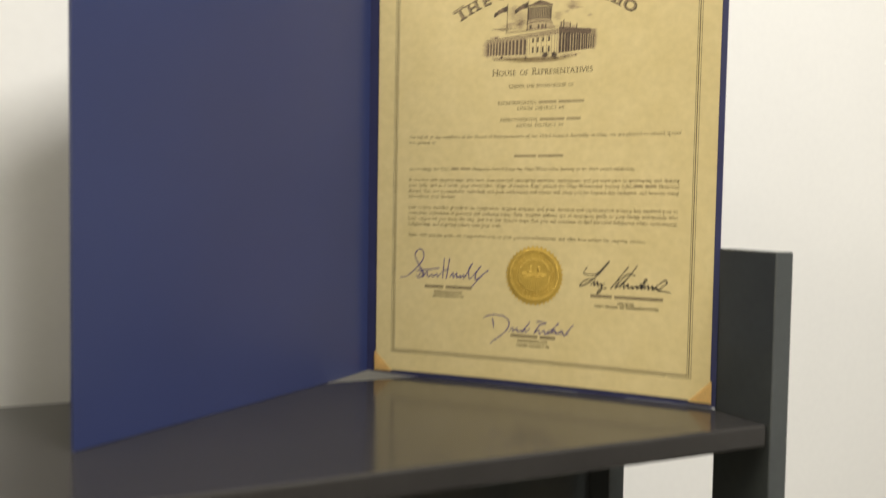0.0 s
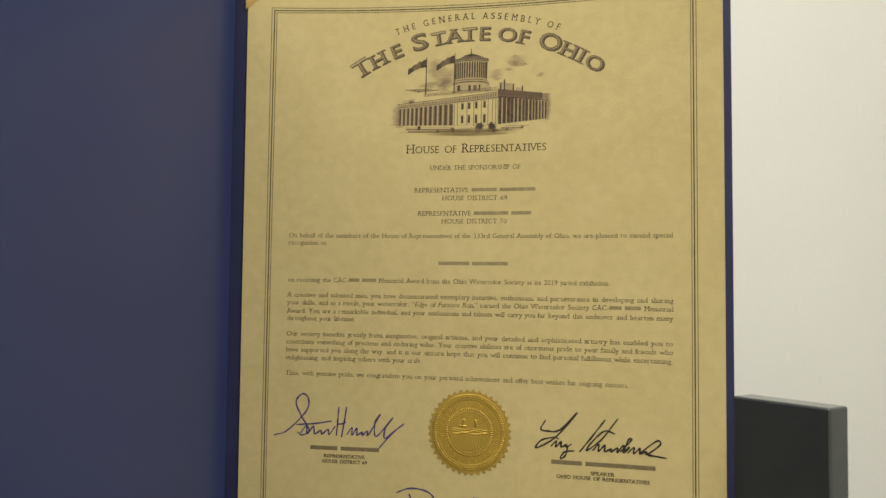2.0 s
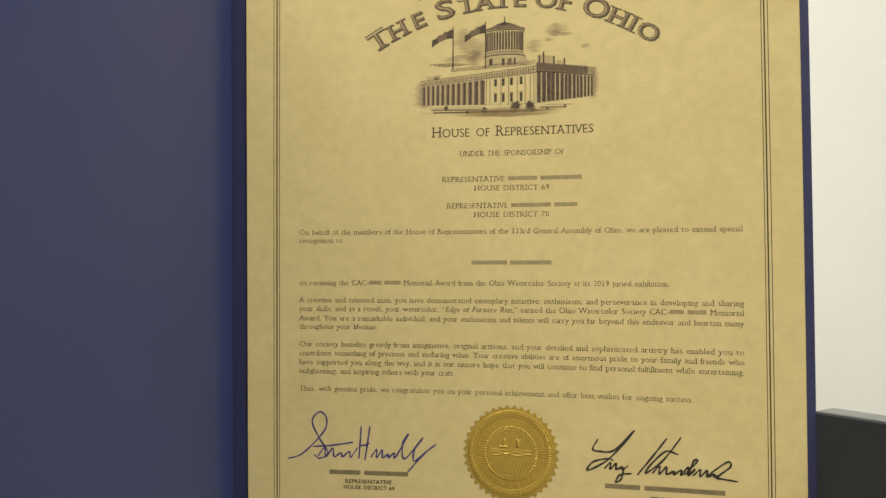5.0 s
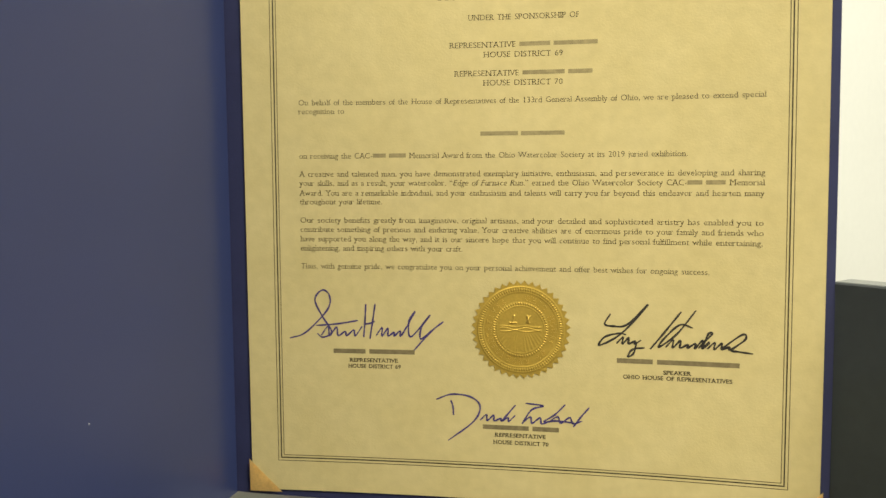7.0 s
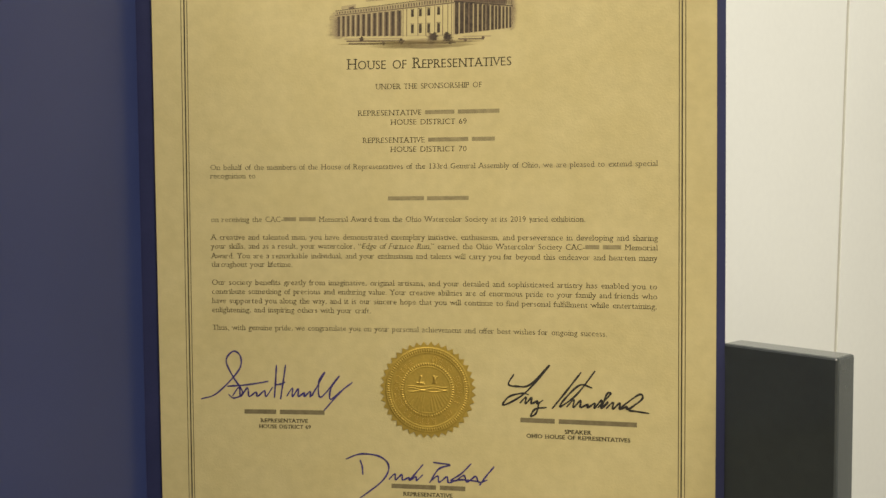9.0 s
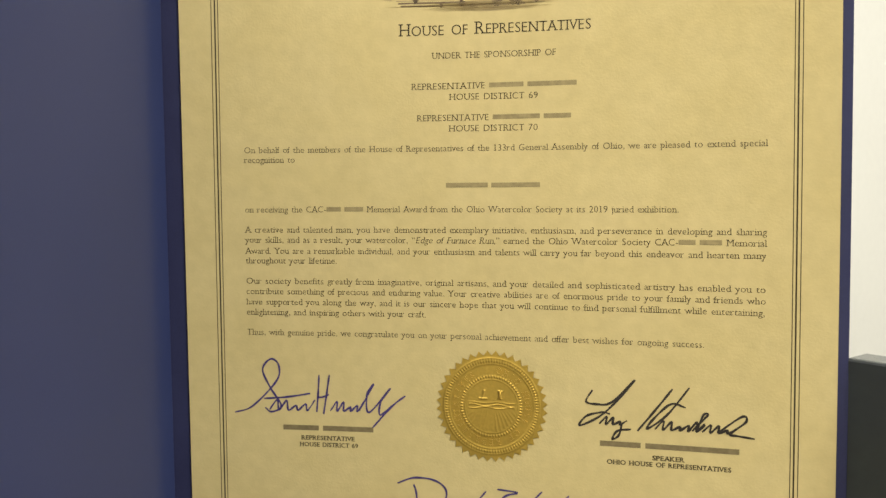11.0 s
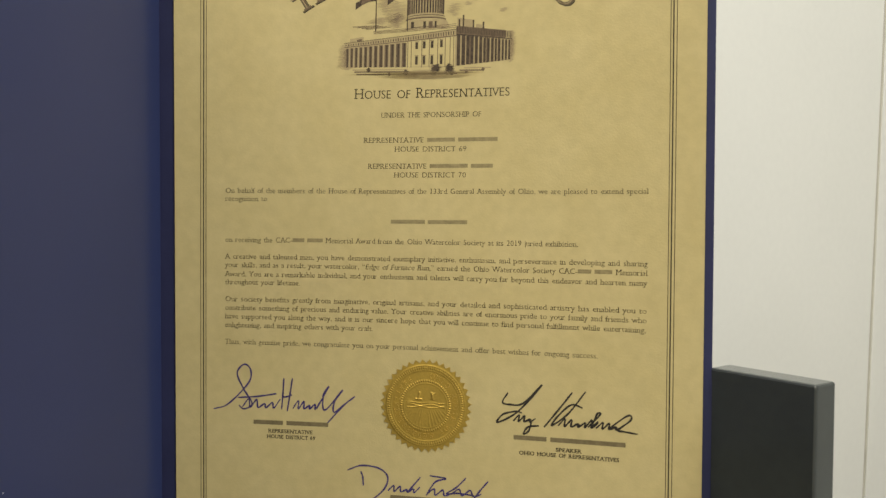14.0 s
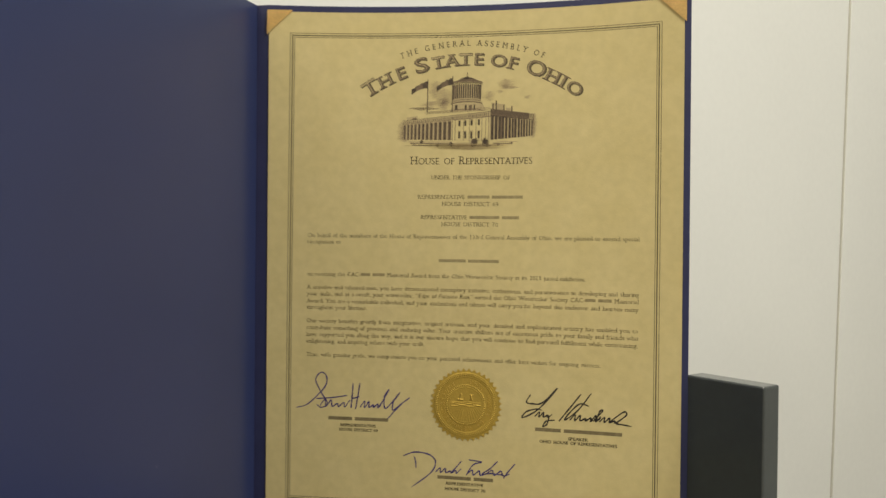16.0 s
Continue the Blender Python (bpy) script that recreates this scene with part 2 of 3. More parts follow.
# ---- certificate ----
FACE = 0.0004      # the sheet's thickness
certificate = tagged(new("certificate"), "yellow parchment award certificate held in the folder by ribbon corners", "certificate")
part("sheet", slab_on_sheet(0, SHEET_W, 0, SHEET_H, FACE, 0.0, 36, 44), PAPER, certificate, "mottled yellow parchment sheet", True)


class Print:
    """Flat ink on the sheet, gathered as polygons in millimetres from the sheet's lower left corner."""

    def __init__(self, lift):
        self.verts, self.faces, self.lift = [], [], FACE + lift

    def add(self, points, faces=None):
        base = len(self.verts)
        self.verts += [tuple(on_sheet(x / 1000, z / 1000, self.lift)) for x, z in points]
        for f in faces or [tuple(range(len(points)))]:
            self.faces.append(tuple(base + k for k in f))

    def bar(self, x0, x1, z0, z1, pieces=1):
        for k in range(pieces):
            a, b = x0 + (x1 - x0) * k / pieces, x0 + (x1 - x0) * (k + 1) / pieces
            self.add([(a, z0), (b, z0), (b, z1), (a, z1)])

    def stroke(self, points, width, taper=0.5, steps=8):
        """A pen line through the points, thinner at its ends."""
        path = []
        pts = [Vector(p) for p in points]
        pts = [pts[0] * 2 - pts[1]] + pts + [pts[-1] * 2 - pts[-2]]
        for a, b, c, d in zip(pts, pts[1:], pts[2:], pts[3:]):
            for k in range(steps):
                s = k / steps
                path.append(0.5 * (2 * b + (c - a) * s + (2 * a - 5 * b + 4 * c - d) * s * s + (3 * b - a - 3 * c + d) * s ** 3))
        path.append(pts[-2])
        left, right, n = [], [], len(path)
        for k, p in enumerate(path):
            way = path[min(n - 1, k + 1)] - path[max(0, k - 1)]
            way = way.normalized() if way.length > 1e-9 else Vector((1, 0))
            edge = min(1.0, 0.35 + 4 * min(k, n - 1 - k) / n * (1 - taper) + taper * 0.65)
            w = width * 0.5 * edge * (1 + 0.18 * math.sin(k * 0.9))
            side = Vector((-way.y, way.x)) * w
            left.append(p + side)
            right.append(p - side)
        for k in range(n - 1):
            self.add([left[k], right[k], right[k + 1], left[k + 1]])

    def link(self, name, mat, label="", parent=None):
        mesh = bpy.data.meshes.new(name)
        mesh.from_pydata(self.verts, [], self.faces)
        mesh.materials.append(mat)
        ob = new(name, mesh)
        ob.parent = parent or certificate
        return tagged(ob, label) if label else ob


# ---- letters ----
ROUND = set("OoCcGQeSs0369862&,.;:-\"'\u201c\u201d\u00b7*")
LETTERS = {}


def text_shape(text, bold):
    curve = bpy.data.curves.new("glyph", "FONT")
    curve.body, curve.resolution_u, curve.offset = text, 3, bold
    ob = bpy.data.objects.new("glyph", curve)
    scene.collection.objects.link(ob)
    bpy.context.view_layer.update()
    mesh = bpy.data.meshes.new_from_object(ob.evaluated_get(bpy.context.evaluated_depsgraph_get()))
    verts = [(v.co.x, v.co.y) for v in mesh.vertices]
    faces = [tuple(p.vertices) for p in mesh.polygons]
    bpy.data.objects.remove(ob)
    bpy.data.curves.remove(curve)
    bpy.data.meshes.remove(mesh)
    return verts, faces


def spread(verts):
    return max(v[0] for v in verts) - min(v[0] for v in verts)


CAP = max(v[1] for v in text_shape("H", 0.0)[0])
LOWER = max(v[1] for v in text_shape("x", 0.0)[0])


def letter(ch, bold):
    """Outline faces and advance of one character with small serifs added, for a capital height of 1."""
    key = ch, bold
    if key in LETTERS:
        return LETTERS[key]
    pair = spread(text_shape("HH", 0.0)[0])
    advance = spread(text_shape("H" + ch + "H", 0.0)[0]) - pair + (0.10 if ch == " " else 0.012)
    if ch == " ":
        LETTERS[key] = [], [], advance / CAP
        return LETTERS[key]
    verts, faces = text_shape(ch, bold)
    gap = 0.5 * (advance - spread(verts)) - min(v[0] for v in verts)
    verts = [(x + gap, y) for x, y in verts]
    if ch not in ROUND:
        count = {}
        for f in faces:
            for a, b in zip(f, f[1:] + f[:1]):
                count[min(a, b), max(a, b)] = count.get((min(a, b), max(a, b)), 0) + 1
        for (a, b), times in list(count.items()):
            (xa, ya), (xb, yb) = verts[a], verts[b]
            wide = abs(xb - xa)
            if times == 1 and abs(ya - yb) < 0.004 and 0.05 < wide < 0.24:
                y = (ya + yb) / 2
                low, high = min(abs(y), abs(y + 0.2)) < 0.05, min(abs(y - CAP), abs(y - LOWER)) < 0.06 or y > CAP
                if not (low or high):
                    continue
                reach = 0.12 if bold > 0.02 else 0.085
                x0, x1 = min(xa, xb) - reach, max(xa, xb) + reach * (1.0 if low or ch.isupper() else 0.0)
                y0, y1 = (y, y + 0.058) if low else (y - 0.058, y)
                base = len(verts)
                verts += [(x0, y0), (x1, y0), (x1, y1), (x0, y1)]
                faces.append((base, base + 1, base + 2, base + 3))
    LETTERS[key] = [(x / CAP, y / CAP) for x, y in verts], faces, advance / CAP
    return LETTERS[key]


def layout(text, bold, small):
    """Glyphs of a line with their offsets; '[' and ']' enclose what is shown as a plain bar, '<' and '>' what slants."""
    x, items, bar, slant = 0.0, [], None, 0.0
    for ch in text:
        if ch == "[":
            bar = x
        elif ch == "]":
            items.append(("bar", bar, x))
            bar = None
        elif ch == " " and bar is not None:
            items.append(("bar", bar, x))
            x += letter(" ", bold)[2]
            bar = x
        elif ch in "<>":
            slant = 0.24 if ch == "<" else 0.0
        else:
            size = small if small and ch.islower() else 1.0
            shape = letter(ch.upper() if small else ch, bold)
            if bar is None:
                items.append((shape, x, size, slant))
            x += shape[2] * size
    return items, x


def print_line(name, text, x0, x1, base, cap, mat, bold=0.0, small=0.0, lift=0.00006, label="", tilt=0.0, stem=0.007):
    """One printed line from x0 to x1 (mm) on the baseline base, with capitals cap high; tilt: its fall to the right."""
    items, total = layout(text, bold, small)
    sx = (x1 - x0) / total
    ink, bars = Print(lift), Print(lift)
    for item in items:
        if item[0] == "bar":
            drop = tilt * (140 - x0 - item[1] * sx)
            bars.bar(x0 + item[1] * sx, x0 + item[2] * sx - 0.15, base + 0.14 * cap + drop, base + 0.88 * cap + drop, 6)
            continue
        (verts, faces, _), x, size, slant = item
        if faces:
            for side in (-stem, stem):
                ink.lift = FACE + lift + (0.00001 if side > 0 else 0.0)
                ink.add([(x0 + (x + (vx + vy * slant) * size + side) * sx, base + vy * size * cap + tilt * (140 - x0 - x * sx)) for vx, vy in verts], faces)
    line = ink.link(name, mat, label) if ink.faces else None
    if bars.faces:
        bars.link("plain_bar", DARK_BAR if cap > 3 else PALE_BAR, "", line)


def print_arc(text, cx, cz, radius, angles, cap, stretch, mat, bold, small, lift, dx=0.0, dz=0.0):
    """Letters standing on an arc, one angle (degrees from the top) for each."""
    ink = Print(lift)
    for ch, a in zip(text, angles):
        size = small if ch.islower() else 1.0
        wide = stretch * (1.28 if ch == "S" else 1.0)
        verts, faces, advance = letter(ch.upper(), bold)
        if not faces:
            continue
        a = radians(a)
        for_x, for_z = Vector((math.cos(a), -math.sin(a))), Vector((math.sin(a), math.cos(a)))
        centre = Vector((cx + dx, cz + dz)) + for_z * (radius - cap * 0.40)
        ink.add([centre + for_x * ((vx - advance / 2) * cap * size * wide) + for_z * (vy * cap * size) for vx, vy in verts], faces)
    return ink


# ---- border: three fine rules ----
def rules():
    for inset, width in ((0.0, 0.33), (1.45, 0.62), (2.95, 0.33)):
        x0, x1, z0, z1 = 14.1 + inset, 265.6 - inset, 15.6 + inset, 341.0 - inset
        ink = Print(0.00005)
        ink.bar(x0, x1, z0, z0 + width, 40)
        ink.bar(x0, x1, z1 - width, z1, 40)
        for a in (x0, x1 - width):
            for k in range(40):
                step = (z1 - z0 - 2 * width) / 40
                ink.bar(a, a + width, z0 + width + step * k, z0 + width + step * (k + 1))
        ink.link("border_rule", INK)


rules()

# ---- heading ----
ARC = (-32.6, -27.5, -21.9, -15.2, -9.9, -5.6, -1.3, 3.0, 9.2, 13.9, 21.2, 26.9, 30.6, 34.7)
for tone, lift, dx, dz, fat in ((INK, 0.00006, 0.50, -0.34, 0.024), (HEADING, 0.00008, 0.0, 0.0, 0.024), (GREY_INK, 0.00010, -0.10, 0.08, -0.010), (PALE_INK, 0.00012, -0.30, 0.16, -0.036)):
    print_arc("TheStateofOhio", 138.0, 196.0, 126.0, ARC, 9.8, 1.22, tone, fat, 0.82, lift, dx, dz).link("heading_letters", tone, "large shaded arched heading letters" if dx else "")
SMALL_TITLE = "THE GENERAL ASSEMBLY OF"
widths = [letter(ch, 0.0)[2] + 0.42 - (0.22 if ch == " " else 0.0) for ch in SMALL_TITLE]
SMALL_ARC = [-20.7 + 43.8 * (sum(widths[:k]) + widths[k] / 2) / sum(widths) for k in range(len(widths))]
print_arc(SMALL_TITLE, 137.0, 197.4, 135.6, SMALL_ARC, 3.9, 0.85, INK, 0.0, 1.0, 0.00006).link("heading_letters", INK)
print_line("heading_line", "House of Representatives", 98.2, 182.4, 249.6, 5.5, INK, -0.010, 0.80)

# ---- body of the text ----
LINES = [
    ("UNDER THE SPONSORSHIP OF", 113.1, 167.6, 239.2),
    ("REPRESENTATIVE [XXXXX XXXXXXX]", 104.0, 176.4, 225.8),
    ("HOUSE DISTRICT 69", 120.8, 159.9, 221.0),
    ("REPRESENTATIVE [XXXXXXX XXXX]", 106.5, 174.1, 211.9),
    ("HOUSE DISTRICT 70", 120.7, 159.9, 207.2),
    ("On behalf of the members of the House of Representatives of the 133rd General Assembly of Ohio, we are pleased to extend special", 27.9, 252.8, 198.6),
    ("recognition to", 27.9, 51.2, 194.2),
    ("[XXXXXXX XXXXXXXX]", 119.6, 161.0, 182.3),
    ("on receiving the CAC-[Xxx Xxxx] Memorial Award from the Ohio Watercolor Society at its 2019 juried exhibition.", 27.9, 218.7, 171.8),
    ("A creative and talented man, you have demonstrated exemplary initiative, enthusiasm, and perseverance in developing and sharing", 27.9, 252.8, 162.7),
    ("your skills, and as a result, your watercolor, \u201c<Edge of Furnace Run,>\u201d earned the Ohio Watercolor Society CAC-[Xxx Xxxx] Memorial", 27.9, 252.8, 158.1),
    ("Award. You are a remarkable individual, and your enthusiasm and talents will carry you far beyond this endeavor and hearten many", 27.9, 252.6, 153.1),
    ("throughout your lifetime.", 27.9, 70.2, 148.7),
    ("Our society benefits greatly from imaginative, original artisans, and your detailed and sophisticated artistry has enabled you to", 27.9, 252.6, 139.4),
    ("contribute something of precious and enduring value. Your creative abilities are of enormous pride to your family and friends who", 27.9, 252.7, 134.7),
    ("have supported you along the way, and it is our sincere hope that you will continue to find personal fulfillment while entertaining,", 27.9, 252.4, 129.9),
    ("enlightening, and inspiring others with your craft.", 27.9, 110.9, 125.2),
    ("Thus, with genuine pride, we congratulate you on your personal achievement and offer best wishes for ongoing success.", 28.0, 229.2, 116.0),
]
for text, x0, x1, base in LINES:
    print_line("text_line", text, x0, x1, base, 2.75, INK, -0.014, tilt=0.0036)
for text, x0, x1, base, cap, fat in (
    ("[XXXXX XXXXXXX]", 44.3, 86.6, 72.5, 3.1, 0.0), ("REPRESENTATIVE", 52.8, 77.8, 68.6, 1.9, 0.016), ("HOUSE DISTRICT 69", 51.9, 79.3, 65.5, 1.9, 0.016),
    ("[XXXXX XXXXXXXXXXX]", 186.8, 243.3, 71.7, 3.1, 0.0), ("SPEAKER", 208.5, 221.6, 67.4, 1.9, 0.016), ("OHIO HOUSE OF REPRESENTATIVES", 189.7, 240.2, 64.6, 1.9, 0.016),
    ("[XXXXXXX XXXX]", 121.2, 159.3, 35.8, 3.1, 0.0), ("REPRESENTATIVE", 127.3, 152.7, 32.6, 1.9, 0.016), ("HOUSE DISTRICT 70", 126.4, 154.1, 28.9, 1.9, 0.016),
):
    print_line("text_line", text, x0, x1, base, cap, INK, fat)


# ---- pen flourishes, no letters ----
def flourish(strokes, mat, width, label):
    ink = Print(0.00012)
    for points in strokes:
        ink.stroke(points, width)
    ink.link("pen_flourish", mat, label)


def scrawl(x0, x1, z0, z1, count, lean=1.0):
    """An even run of small waves rising from z0 to z1."""
    out = []
    for k in range(count + 1):
        s = k / count
        out.append((x0 + (x1 - x0) * s + (lean if k % 2 else 0.0), z0 if k % 2 == 0 else z0 + (z1 - z0) * (0.7 + 0.3 * math.sin(k * 2.3))))
    return out


flourish([
    [(21.6, 80.4), (30.0, 83.5), (41.4, 95.3), (42.6, 102.5), (38.9, 105.4), (35.0, 100.5), (38.5, 92.2), (43.5, 84.0), (39.0, 81.0), (36.0, 82.9)],
    scrawl(38.0, 58.0, 82.0, 87.0, 9, 1.4), [(35.4, 87.1), (46.0, 88.0), (57.2, 89.9)],
    [(61.4, 98.4), (60.9, 90.0), (60.2, 81.4)], [(66.2, 98.6), (64.9, 90.0), (63.4, 80.6)], [(60.6, 88.2), (63.0, 88.4), (66.0, 89.6)], scrawl(66.6, 80.6, 82.2, 86.8, 9, 1.5),
    [(80.0, 82.6), (86.6, 94.6), (83.6, 90.0), (84.6, 82.0), (94.4, 93.2), (90.0, 87.0), (89.6, 81.0), (95.0, 85.4)],
    [(101.2, 90.0), (95.0, 85.0), (86.1, 75.1)],
], BLUE_PEN, 0.85, "blue ballpoint pen flourish")
flourish([
    [(183.6, 96.0), (180.9, 91.0), (185.0, 90.0), (191.5, 91.0), (201.3, 101.0), (188.9, 86.6), (178.4, 80.4), (181.0, 84.6), (187.6, 86.6), (191.0, 86.0)],
    scrawl(186.5, 196.5, 81.6, 85.0, 7, 1.6), [(196.0, 82.0), (194.6, 77.0), (192.0, 75.4), (194.2, 79.0), (199.8, 80.0)],
    [(216.6, 98.0), (209.5, 88.5), (202.4, 79.4)], [(223.3, 98.8), (214.5, 87.0), (206.4, 80.6), (209.0, 85.0), (216.0, 91.6), (221.9, 90.4)],
    scrawl(209.5, 228.0, 80.6, 84.6, 11, 1.8), [(224.5, 80.8), (230.5, 87.6), (229.0, 87.8), (226.5, 81.0), (229.5, 84.2)], scrawl(228.5, 240.0, 80.6, 84.0, 7, 1.7),
    [(234.5, 80.6), (244.0, 88.0), (245.6, 86.0), (239.5, 80.6), (242.0, 80.0), (249.0, 79.2)],
], BLACK_PEN, 0.95, "black felt pen flourish")
flourish([
    [(97.4, 50.4), (105.4, 53.3), (115.0, 52.3), (119.8, 47.6), (116.5, 39.8), (103.4, 29.4)], [(104.9, 50.2), (106.0, 47.0), (106.3, 42.6)],
    scrawl(119.8, 136.0, 40.6, 43.8, 9, 1.4), [(131.0, 41.0), (137.6, 49.0)],
    [(140.8, 39.6), (145.6, 47.0), (151.3, 49.2), (142.6, 50.2)], scrawl(141.0, 153.0, 40.2, 43.6, 5, 1.6),
    [(162.2, 50.4), (157.0, 45.0), (151.8, 41.3), (158.0, 42.0), (166.5, 41.4)], [(173.8, 49.4), (169.4, 44.0), (166.2, 39.4)], scrawl(154.0, 169.0, 41.0, 44.4, 5, 1.4),
], BLUE_PEN, 0.85, "blue ballpoint pen flourish")


# ---- engraving of a columned public building ----
def engraving():
    rng = random.Random(4)
    pale, grey, dark, paper = Print(0.00004), Print(0.00007), Print(0.00010), Print(0.000055)

    def at(x, y):
        return 98.0 + (x - 140) * 0.1194, 249.6 + (566 - y) * 0.1194

    def shape(layer, *points):
        pts = [Vector(at(*p)) for p in points]
        if len(pts) != 4:
            layer.add(pts)
            return
        a, b, c, d = pts
        n = 1 + int(max((b - a).length, (c - d).length) / 3.0)
        for k in range(n):
            s, e = k / n, (k + 1) / n
            layer.add([a.lerp(b, s), a.lerp(b, e), d.lerp(c, e), d.lerp(c, s)])

    def hatch(layer, cx, cy, rx, ry, count, thick, tilt=0.0):
        """A soft patch of engraver's lines, denser in the middle."""
        for k in range(count):
            s = (k + 0.5) / count * 2 - 1
            half = rx * math.sqrt(max(0.0, 1 - s * s)) * rng.uniform(0.55, 1.05)
            x0, y0 = cx + rng.uniform(-0.2, 0.2) * rx, cy + ry * s
            shape(layer, (x0 - half, y0 + tilt * half), (x0, y0 + thick * 0.6), (x0 + half, y0 - tilt * half), (x0, y0 - thick * 0.6))

    # clouds and smoke
    for cx, cy, rx, ry, n in ((690, 108, 58, 30, 16), (720, 128, 50, 8, 5), (812, 186, 30, 9, 5), (655, 150, 30, 8, 4), (330, 190, 70, 62, 26), (280, 130, 55, 50, 18), (250, 215, 70, 16, 8), (590, 175, 45, 30, 10), (335, 205, 40, 18, 12), (852, 345, 22, 66, 30), (846, 385, 26, 34, 16), (92, 370, 34, 52, 30), (112, 410, 60, 24, 14)):
        hatch(pale, cx, cy, rx, ry, n * 2, 2.2, 0.06)
    hatch(grey, 325, 205, 45, 24, 12, 2.2, 0.3)
    hatch(grey, 690, 120, 36, 10, 4, 1.6)
    hatch(grey, 848, 350, 14, 58, 30, 1.8)
    hatch(grey, 98, 380, 16, 42, 22, 1.8)
    for k in range(4):
        shape(grey, (130 + 20 * k, 238 + 4 * k), (250 + 18 * k, 234 + 3 * k), (250 + 18 * k, 236 + 3 * k), (130 + 20 * k, 241 + 4 * k))
    # long front: cornice, frieze, colonnade
    def roof(x):
        return 312 - (x - 95) * 50 / 505

    def eave(x):
        return 330 - (x - 95) * 40 / 505

    def foot(x):
        return 424 + (x - 95) * 8 / 505

    shape(pale, (92, roof(92) + 2), (602, roof(602) + 2), (602, foot(602)), (92, foot(92) - 4))
    for x0, x1, up, tone in ((118, 180, 30, pale), (150, 172, 22, grey)):
        shape(tone, (x0, roof(x0) - up + 14), (x1, roof(x1) - up + 12), (x1, roof(x1)), (x0, roof(x0)))
    for k in range(3):
        shape(grey, (225, 262 + 5 * k), (600, 238 + 8 * k), (600, 240 + 8 * k), (225, 264 + 5 * k))
    shape(dark, (92, roof(92)), (604, roof(604)), (604, roof(604) + 2.6), (92, roof(92) + 2.2))
    shape(grey, (92, eave(92)), (604, eave(604)), (604, eave(604) + 4.5), (92, eave(92) + 3.5))
    for k in range(44):
        x = 98 + 11.4 * k
        shape(dark if k % 2 else grey, (x, roof(x) + 8), (x + 4.6, roof(x) + 8), (x + 4.6, eave(x) - 3), (x, eave(x) - 3))
    x = 104.0
    while x < 366:
        wide = 9 + 9 * (x - 104) / 262
        shape(grey, (x, eave(x) + 8), (x + wide, eave(x) + 8), (x + wide, foot(x) - 2), (x, foot(x) - 2))
        shape(dark, (x + wide * 0.25, eave(x) + 10), (x + wide * 0.7, eave(x) + 10), (x + wide * 0.7, foot(x) - 2), (x + wide * 0.25, foot(x) - 2))
        shape(grey, (x - 2.5, eave(x) + 8), (x, eave(x) + 8), (x, foot(x)), (x - 2.5, foot(x)))
        x += wide + 10.5
    shape(paper, (368, eave(368) + 6), (598, eave(598) + 6), (598, foot(598) - 4), (368, foot(368) - 4))
    for k, x in enumerate((382, 398, 446, 480, 518, 552, 574, 590)):
        shape(grey, (x, eave(x) + 6), (x + 3.2, eave(x) + 6), (x + 3.2, foot(x)), (x, foot(x)))
    for x in (418, 452, 488, 530):
        for y0, y1 in ((0.10, 0.34), (0.60, 0.90)):
            h = foot(x) - eave(x)
            shape(dark, (x, eave(x) + h * y0), (x + 12, eave(x) + h * y0), (x + 12, eave(x) + h * y1), (x, eave(x) + h * y1))
            shape(grey, (x - 3, eave(x) + h * y0 - 4), (x + 15, eave(x) + h * y0 - 4), (x + 15, eave(x) + h * y0 - 1.5), (x - 3, eave(x) + h * y0 - 1.5))
    # shaded end of the building
    def top2(x):
        return 248 + (x - 602) * 34 / 254

    def foot2(x):
        return 428 - (x - 602) * 20 / 254

    for k in range(30):
        x0, x1 = 602 + 254 * k / 30, 602 + 254 * (k + 1) / 30
        shape(grey if k < 26 else pale, (x0, top2(x0)), (x1, top2(x1)), (x1, top2(x1) + 36), (x0, top2(x0) + 36))
        shape(grey if k % 3 == 1 and k < 25 else pale, (x0, top2(x0) + 36), (x1, top2(x1) + 36), (x1, foot2(x1)), (x0, foot2(x0)))
    for k in range(34):
        x = 606 + 7.2 * k
        shape(dark, (x, top2(x) + 4), (x + 3.0, top2(x) + 4), (x + 3.0, top2(x) + 30), (x, top2(x) + 30))
    shape(dark, (602, top2(602) + 36), (850, top2(850) + 34), (850, top2(850) + 38), (602, top2(602) + 42))
    x = 606.0
    while x < 846:
        wide = 15 - 8 * (x - 606) / 240
        shape(dark, (x, top2(x) + 42), (x + wide, top2(x) + 42), (x + wide, foot2(x) - 2), (x, foot2(x) - 2))
        x += wide + 6.5
    for x, up in ((612, 40), (630, 60), (675, 42), (720, 38)):
        shape(dark, (x, top2(x) - up + 10), (x + 7, top2(x) - up + 10), (x + 7, top2(x) + 3), (x, top2(x) + 3))
    for x0, x1, up in ((606, 640, 36), (640, 676, 34), (690, 722, 16)):
        shape(pale, (x0, top2(x0) - up), (x1, top2(x1) - up), (x1, top2(x1)), (x0, top2(x0)))
    # round drum with its low cap
    shape(pale, (378, 108), (548, 108), (545, 205), (384, 205))
    for k in range(18):
        s = (k + 0.5) / 18 * 2 - 1
        x = 463 + 82 * math.sin(s * 1.45)
        wide = 6.5 * math.cos(s * 1.30) + 1.2
        sag = 6 - 12 * math.cos(s * 1.45)
        shape(dark if s > -0.55 or k % 2 else grey, (x - wide / 2, 106 + sag), (x + wide / 2, 106 + sag), (x + wide / 2, 190 + sag), (x - wide / 2, 190 + sag))
